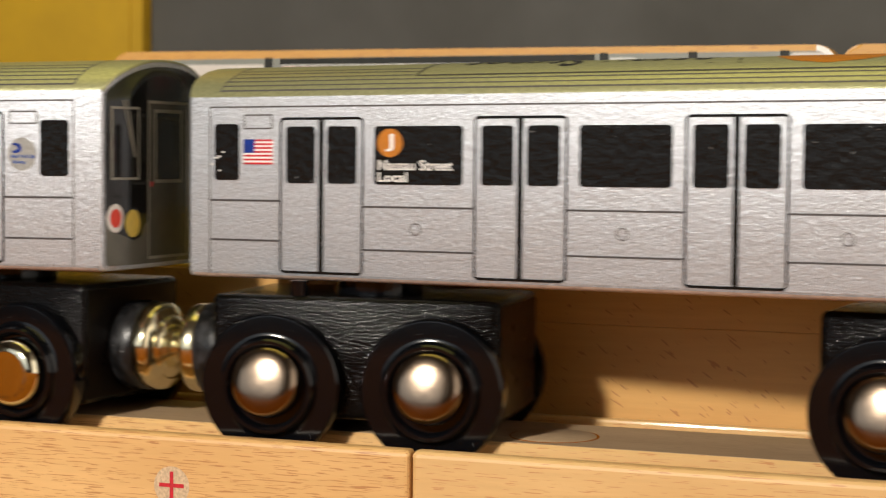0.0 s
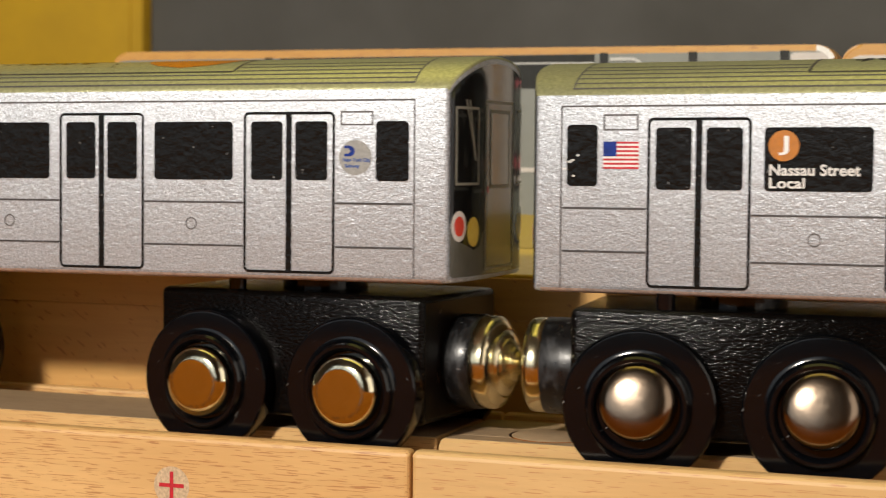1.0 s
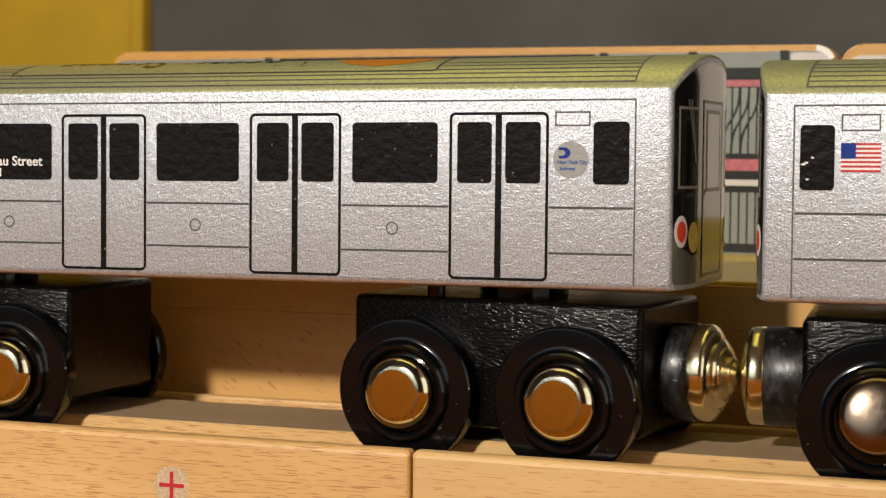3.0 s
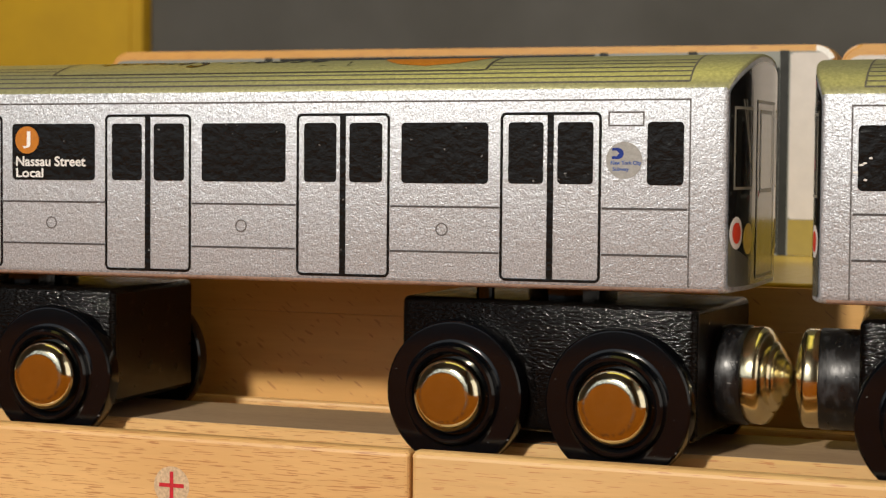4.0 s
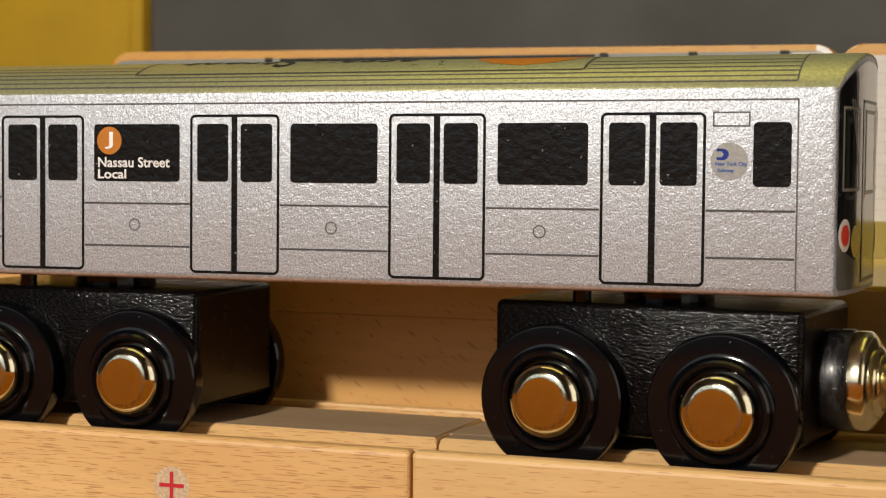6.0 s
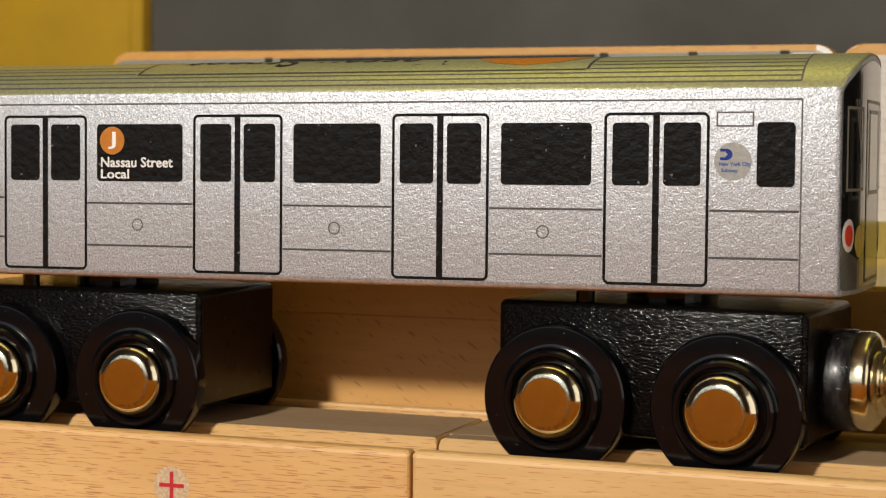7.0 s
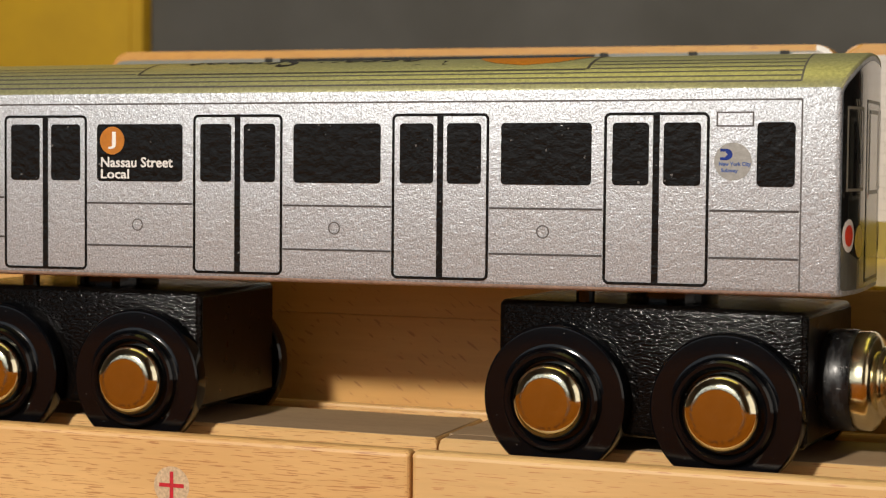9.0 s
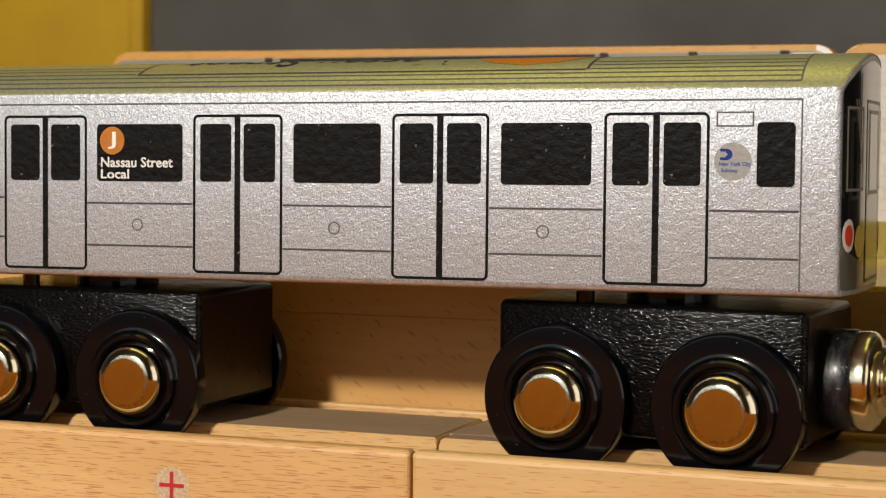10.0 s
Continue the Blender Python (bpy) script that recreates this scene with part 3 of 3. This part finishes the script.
def roof_prints(body):
    bm = bmesh.new()
    ys = [-14.9 * math.cos(math.pi * j / 40) for j in range(41)]
    cols = []
    for side, cut, lift in ((-1, -0.05, -0.34), (-1, 0.0, -0.1), (-1, 0.25, 0.03), (1, 0.25, 0.03), (1, 0.0, -0.1), (1, -0.05, -0.34)):
        cols.append([bm.verts.new((side * (HALF - cut + bulge(y)), y * (1 + min(0, lift) * 0.03), roof_z(y) - BASE_Z + lift)) for y in ys])
    for a, b in zip(cols, cols[1:]):
        for j in range(40):
            bm.faces.new((a[j], b[j], b[j + 1], a[j + 1]))
    smooth(print_on("roof", bm, ROOF_REFLECTION, body, "silver roof with its yellow reflection put into the colour"), 60)
    for y in (-14.35, -13.6, -12.65, 12.65, 13.6, 14.35):
        bm = bmesh.new()
        w = 0.2 if abs(y) > 13 else 0.26
        roof_strip(bm, -60.5, 60.5, y - w / 2, y + w / 2, ny=1)
        print_on("roof_line", bm, GREY_INK, body)
    for x in (-60.6, 60.4):
        bm = bmesh.new()
        roof_strip(bm, x, x + 0.25, -14.4, 14.4, ny=30)
        print_on("roof_cross_line", bm, GREY_INK, body)
    for y in (-11.55, -10.2, -8.8, 8.8, 10.2, 11.55):
        for x0, x1 in ((-60.5, -31.4), (33.6, 60.5)):
            bm = bmesh.new()
            roof_strip(bm, x0, x1, y - 0.14, y + 0.14, ny=1)
            print_on("roof_line", bm, GREY_INK, body)
    for y in (-11.75, 11.75):
        bm = bmesh.new()
        roof_strip(bm, -31, 33.0, y - 0.19, y + 0.19, lift=0.08, ny=1)
        print_on("roof_panel_line", bm, LINE_INK, body)
    for x in (-31.2, 33.0):
        bm = bmesh.new()
        roof_strip(bm, x, x + 0.4, -11.75, 11.75, lift=0.08, ny=16)
        print_on("roof_panel_line", bm, LINE_INK, body)
    bm = bmesh.new()
    rows = 14
    cx, cy, r = 24.2, -2.0, 8.0
    for j in range(rows):
        y0, y1 = cy - r + 2 * r * j / rows, cy - r + 2 * r * (j + 1) / rows
        w0, w1 = math.sqrt(max(0, r * r - (y0 - cy) ** 2)), math.sqrt(max(0, r * r - (y1 - cy) ** 2))
        vs = [bm.verts.new((cx + s * w, y, roof_z(y) - BASE_Z + 0.08)) for s, w, y in ((-1, w0, y0), (1, w0, y0), (1, w1, y1), (-1, w1, y1))]
        bm.faces.new(vs)
    bmesh.ops.remove_doubles(bm, verts=bm.verts, dist=1e-5)
    print_on("roof_disc", bm, ORANGE_INK, body, "orange route disc on the roof")
    on_roof = lambda x0, y0: (lambda x, y, z: (x0 - x, y0 - y, roof_z(y0 - y) - BASE_Z + 0.07))
    print_on("roof_letters", placed(letters("Nassau Street", 40.0, 8.2), on_roof(13.4, -1.0)), BLACK_INK, body, "black route name on the roof")
    print_on("roof_letter", placed(letters("J", 4.0, 10.0), on_roof(26.0, 2.8)), WHITE_INK, body, "white letter")


DOORS, DOOR_W = (-50.4, -20.75, 8.1, 36.4), 13.25


def side_prints(body):
    doors, width = DOORS, DOOR_W
    for x0 in doors:
        x1 = x0 + width
        d = print_on("door", frame_ring(x0, x1, 33.4, 54.75, 0.36, 0.8, SIDE), BLACK_INK, body, "black outlined sliding double door")
        mid = (x0 + x1) / 2
        print_on("door_seam", plate(rrect(mid - 0.42, mid + 0.42, 33.5, 54.7), SIDE, -0.05, 0.06), BLACK_INK, d)
        half = width / 2 - 2.0
        for a in (x0 + 1.08, mid + 0.93):
            print_on("door_window", plate(rrect(a, a + half, 45.75, 53.5, 0.5), SIDE, -0.05, 0.07), BLACK_INK, d, "black door window")
    spans = [(doors[i] + width, doors[i + 1]) for i in range(3)]
    for i, (a, b) in enumerate(spans):
        w = print_on("side_window", plate(rrect(a + 1.6, b - 1.6, 45.7, 53.5, 0.55), SIDE, -0.05, 0.07), BLACK_INK, body, "black side window")
        if i == 0:
            s = a + 1.5
            print_on("route_disc", plate(disc(s + 2.5, 51.25, 1.9), SIDE, 0.05, 0.1), ORANGE_INK, w, "orange route disc")
            print_on("route_letter", placed(letters("J", 1.25, 2.35), lambda x, y, z: SIDE(s + 1.85 + x, 50.1 + y, 0.14)), WHITE_INK, w, "white letter")
            print_on("route_name", placed(letters("Nassau Street", 11.1, 1.4, 0.022), lambda x, y, z: SIDE(s + 0.75 + x, 47.6 + y, 0.11)), LETTER_INK, w, "white route name")
            print_on("route_name", placed(letters("Local", 4.4, 1.3, 0.022), lambda x, y, z: SIDE(s + 0.75 + x, 46.05 + y, 0.11)), LETTER_INK, w, "white word")
        for z in (42.7, 36.9):
            print_on("panel_line", plate(rrect(a + 0.1, b - 0.1, z - 0.13, z + 0.13), SIDE), LINE_INK, body)
        print_on("panel_ring", ring(disc((a + b) / 2 - 0.3, 39.8, 0.86), disc((a + b) / 2 - 0.3, 39.8, 0.68), SIDE), GREY_INK, body)
    print_on("belt_line", plate(rrect(-61.9, 60.9, 56.12, 56.34), SIDE), GREY_INK, body)
    for x in (-61.9, 60.7):
        print_on("end_line", plate(rrect(x, x + 0.2, 33.2, 56.12), SIDE), GREY_INK, body)
    for s, z0 in ((-1, doors[0]), (1, doors[3] + width)):
        lo, hi = (-61.7, z0) if s < 0 else (z0, 60.7)
        for z in ((42.75, 37.0) if s > 0 else (43.3, 37.8)):
            print_on("panel_line", plate(rrect(lo + 0.1, hi - 0.1, z - 0.14, z + 0.14), SIDE), LINE_INK, body)
        w0, w1, up = (55.45, 60.05, 0.0) if s > 0 else (-61.05, -56.95, 0.4)
        print_on("cab_window", plate(rrect(w0, w1, 45.7 + up, 53.5 + up, 0.55), SIDE, -0.05, 0.07), BLACK_INK, body, "black cab window")
        b0 = 50.45 if s > 0 else -56.2
        print_on("number_box", frame_ring(b0, b0 + 4.6, 52.95 + up * 0.5, 54.8 + up, 0.2, 0.06, SIDE), GREY_INK, body)
    logo = print_on("round_emblem", plate(disc(52.55, 48.75, 2.3), SIDE, -0.05, 0.06), EMBLEM_GREY, body, "round pale transit emblem with blue marks")
    pts = [(51.0, 50.3), (51.75, 50.3)] + [(51.7 + 0.8 * math.cos(radians(a)), 49.6 + 0.7 * math.sin(radians(a))) for a in range(80, -91, -15)] + [(51.0, 48.9), (51.0, 49.25), (51.6, 49.25), (51.9, 49.6), (51.6, 49.95), (51.0, 49.95)]
    print_on("emblem_mark", plate(pts, SIDE, 0.05, 0.1), BLUE_INK, logo, "blue mark")
    print_on("emblem_words", placed(letters("New York City", 3.9, 0.66, 0.04), lambda x, y, z: SIDE(50.85 + x, 48.05 + y, 0.1)), LIGHT_BLUE_INK, logo, "blue words")
    print_on("emblem_words", placed(letters("Subway", 2.1, 0.6, 0.04), lambda x, y, z: SIDE(51.1 + x, 47.3 + y, 0.1)), LIGHT_BLUE_INK, logo, "blue words")
    fx0, fx1, fz0, fz1 = -56.2, -51.5, 48.3, 51.75
    flag = print_on("flag", plate(rrect(fx0, fx1, fz0, fz1), SIDE, -0.05, 0.05), WHITE_INK, body, "small printed flag with red and white stripes")
    st = (fz1 - fz0) / 13
    for i in range(0, 13, 2):
        print_on("red_stripe", plate(rrect(fx0, fx1, fz1 - (i + 1) * st, fz1 - i * st), SIDE, 0.04, 0.08), RED_INK, flag)
    print_on("blue_field", plate(rrect(fx0, fx0 + 1.75, fz1 - 7 * st, fz1 + 0.01), SIDE, 0.06, 0.11), BLUE_INK, flag)
    for x, z, l in ((-58.2, 50.0, 0.5), (-58.9, 49.4, 0.6), (-59.3, 49.2, 0.7), (-60.0, 48.3, 0.8), (-58.8, 47.4, 0.5)):
        print_on("paint_chip", plate(disc(x - 1.35, z, l * 0.45, 0.13, 7), SIDE, 0.05, 0.1), WHITE_INK, body)


def end_prints(body, sign):
    """The cab end: a black glossy field, door, window outlines, wipers and lamps."""
    arch = [(y * 0.985, SHOULDER - 0.8 + (roof_z(y) - SHOULDER) * 0.96) for y in [14.8 * math.cos(math.pi * i / 30) for i in range(31)]]
    low = [(-14.6, 40.4), (-14.3, 39.0), (-13.2, 38.0), (-9.4, 36.7), (-7.6, 37.2), (-6.6, 39), (6.6, 39), (7.6, 37.2), (9.4, 36.7), (13.2, 38.0), (14.3, 39.0), (14.6, 40.4)]
    field = print_on("cab_front", end_plate(arch + low, sign, 0.06), END_BLACK, body, "glossy black cab front")
    print_on("cab_apron", end_plate(rrect(-14.5, 14.5, 33.3, 44.0, 0.6), sign, 0.03), END_SILVER, body, "grey glossy lower cab front")
    print_on("cab_door", end_plate(rrect(-5.9, 5.9, 33.9, 56.4, 0.3), sign, 0.09), END_GREY, field, "dark grey cab end door")
    print_on("cab_door_window", end_plate(rrect(-3.6, 3.6, 45.2, 54.7, 0.5), sign, 0.13), END_BLACK, field, "dark window of the cab door")
    print_on("cab_door_edge", end_frame(-5.9, 5.9, 33.9, 56.4, 0.4, sign, 0.14), CAB_LINE, field, "pale door outline")
    print_on("cab_door_window_edge", end_frame(-4.1, 4.1, 44.7, 55.2, 0.5, sign, 0.15), CAB_LINE, field, "pale window outline")
    print_on("door_latch", end_plate(disc(-4.9, 44.6, 0.35, 0.45), sign, 0.16), RED_INK, field, "small red door latch")
    for s in (-1, 1):
        a, b = sorted((s * 8.1, s * 13.8))
        print_on("cab_window_frame", end_frame(a, b, 45.2, 55.4, 0.35, sign, 0.12), CAB_LINE, field, "pale window outline")
        for top in (11.7, 10.9):
            print_on("wiper", end_plate([(s * top - 0.16, 56.3), (s * top + 0.16, 56.3), (s * 9.2 + 0.2, 48.4), (s * 9.2 - 0.2, 48.4)], sign, 0.17), CAB_LINE, field, "pale wiper")
        print_on("tail_lamp", end_plate(disc(s * 13.0, 39.9, 1.45, 2.0), sign, 0.12), WHITE_INK, field, "round lamp with white rim")
        print_on("red_lens", end_plate(disc(s * 13.0, 39.9, 0.95, 1.3), sign, 0.17), BRIGHT_RED, field, "red lamp lens")
        print_on("head_lamp", end_plate(disc(s * 9.6, 39.1, 1.65, 1.95), sign, 0.12), LAMP_YELLOW, field, "yellow round lamp")


def bogie(car, px, sign, turn, domed):
    """A black wooden truck block with four wheels, axle caps and one magnetic coupler."""
    zb = lambda z: z - BASE_Z
    cx = 0.0
    axle_z = zb(WHEEL_Z - (0.25 if sign < 0 and not domed else 0.0))
    ends, top = ((-19.8, 21.0), 30.9) if sign > 0 else ((-20.3, 19.8), 30.4)
    bm = box(ends[0], ends[1], -11.7, 11.7, zb(14.0), zb(top), bevel=0.9, seg=3)
    b = smooth(part("bogie", bm, BLACK_WOOD, car, "black painted wooden truck block"), 30)
    b.matrix_basis = pose(px * MM, 0, 0, 0, 0, turn)
    for e in ends:
        part("end_face", box(e - 0.03, e + 0.03, -10.9, 10.9, zb(14.8), zb(top - 0.8), bevel=0.02, seg=1), END_GRAIN, b, "smooth black end of the block")
    part("pivot_disc", lathe([(0, 0), (6.0, 0), (6.0, 32.5 - top), (0, 32.5 - top)], "z", (cx, 0, zb(top)), 32), BLACK_PLASTIC, b)
    part("pivot_pin", lathe([(0, 0), (1.2, 0), (1.2, 32.4 - top), (0, 32.4 - top)], "z", (cx - 8.5, -9.6, zb(top)), 16), BLACK_PLASTIC, b)
    for wx in ((-10.95, 11.6) if sign > 0 else (-11.1, 11.2)):
        for s in (-1, 1):
            prof = [(0, 0), (9.4, 0), (9.7, 0.25), (9.7, 2.05), (9.6, 2.36), (9.38, 2.54), (9.2, 2.56), (7.2, 2.56), (7.05, 2.57), (6.75, 2.68), (6.55, 2.95), (6.42, 3.5), (6.15, 3.8),
                    (5.75, 3.8), (5.45, 3.5), (5.25, 2.7), (5.2, 2.6), (0, 2.6)]
            w = part("wheel", lathe([(r, s * h) for r, h in prof], "y", (0, 0, 0), 64), BLACK_PLASTIC, b, "glossy black wheel")
            smooth(w, 24)
            w.location = ((cx + wx) * MM, s * 11.75 * MM, axle_z * MM)
            cap = [(4.85, 2.0), (4.88, 3.6), (4.85, 3.98), (4.74, 4.38), (4.54, 4.73), (4.24, 5.03), (3.84, 5.26), (3.45, 5.39)]
            if domed:
                cap += [(2.8, 5.54), (1.9, 5.65), (1.2, 5.71), (0.6, 5.735), (0, 5.74)]
            else:
                cap += [(3.2, 5.43), (3.05, 5.436), (2.8, 5.437), (0, 5.437)]
            c = smooth(part("axle_cap", lathe([(r, s * h) for r, h in cap], "y", (0, 0, 0), 64), WORN_STEEL if domed else STEEL, b, "worn nickel axle cap" if domed else "shiny nickel axle cap"), 40)
            c.matrix_basis = pose((cx + wx) * MM, s * 11.75 * MM, axle_z * MM, s * 12.5 if domed else 0.0)
    z = zb(21.7)
    x0 = ends[1] if sign > 0 else ends[0]
    if sign > 0:
        col, mag = [(0, -0.5), (6.0, -0.5), (6.4, 0.6), (6.45, 3.4), (6.2, 3.8), (0, 3.8)], [(0, 3.6), (5.9, 3.6), (6.2, 3.75), (6.3, 4.0), (6.3, 5.4), (6.2, 5.8), (5.9, 6.15), (5.4, 6.55), (4.7, 6.95), (4.6, 6.85), (4.5, 6.95), (4.4, 7.2), (3.6, 7.75), (2.6, 8.3), (2.5, 8.2), (2.4, 8.4), (1.4, 9.0), (0, 9.2)]
    else:
        col, mag = [(0, -0.5), (6.3, -0.5), (6.4, 0.4), (6.45, 4.9), (6.2, 5.2), (0, 5.2)], [(0, 5.0), (5.9, 5.0), (6.2, 5.1), (6.32, 5.35), (6.32, 6.6), (6.2, 7.0), (5.9, 7.3), (5.3, 7.6), (4.0, 7.95), (2.2, 8.2), (0, 8.3)]
    smooth(part("coupler_collar", lathe([(r, sign * h) for r, h in col], "x", (x0, 0, z), 40), COLLAR_BLACK, b, "black coupler collar"), 50)
    smooth(part("coupler_magnet", lathe([(r, sign * h) for r, h in mag], "x", (x0, 0, z), 48), MAGNET, b, "shiny metal magnet coupler"), 38)


def build_car(x, left_turn, domed):
    car = thing("toy_subway_car", x, CAR_Y, BASE_Z, "silver wooden toy subway car with printed black windows and doors", "toy train", "subway cars")
    body = car_body(car)
    roof_prints(body)
    side_prints(body)
    end_prints(body, 1)
    end_prints(body, -1)
    bogie(car, 41.9, 1, -5.5, domed)
    bogie(car, -41.0, -1, left_turn, domed)
    return car


room()
platform()
station()
tracks()
car_a = build_car(CAR_X, -0.6, False)
car_b = build_car(CAR_X + PITCH_OF_CARS, 5.5, True)


def motions():
    """The train rolls along the track and comes to rest; its wheels turn with it, and the leading car swings straight."""
    times = [t for t, _ in ROLL]
    turn, along, across = (np.interp(times, [q[0] for q in SWING], [q[k] for q in SWING]) for k in (1, 2, 3))
    for car, x, swing in ((car_a, CAR_X, 0.0), (car_b, CAR_X + PITCH_OF_CARS, 1.0)):
        poses = [pose((x + s + swing * dx) * MM, (CAR_Y + swing * dy) * MM, BASE_Z * MM, 0, 0, swing * a)
                 for (t, s), a, dx, dy in zip(ROLL, turn, along, across)]
        walk(car, list(zip(times, poses)))
        for ob in car.children_recursive:
            kind = ob.name.split(".")[0]
            if kind == "wheel":
                px, py, pz = ob.location
                walk(ob, [(t, pose(px, py, pz, 0, math.degrees(s / WHEEL_R), 0)) for t, s in ROLL])
            elif kind == "bogie" and swing:
                rest = ob.matrix_basis.copy()
                walk(ob, [(t, m.inverted() @ pose((x + s) * MM, CAR_Y * MM, BASE_Z * MM) @ rest) for (t, s), m in zip(ROLL, poses)])


motions()
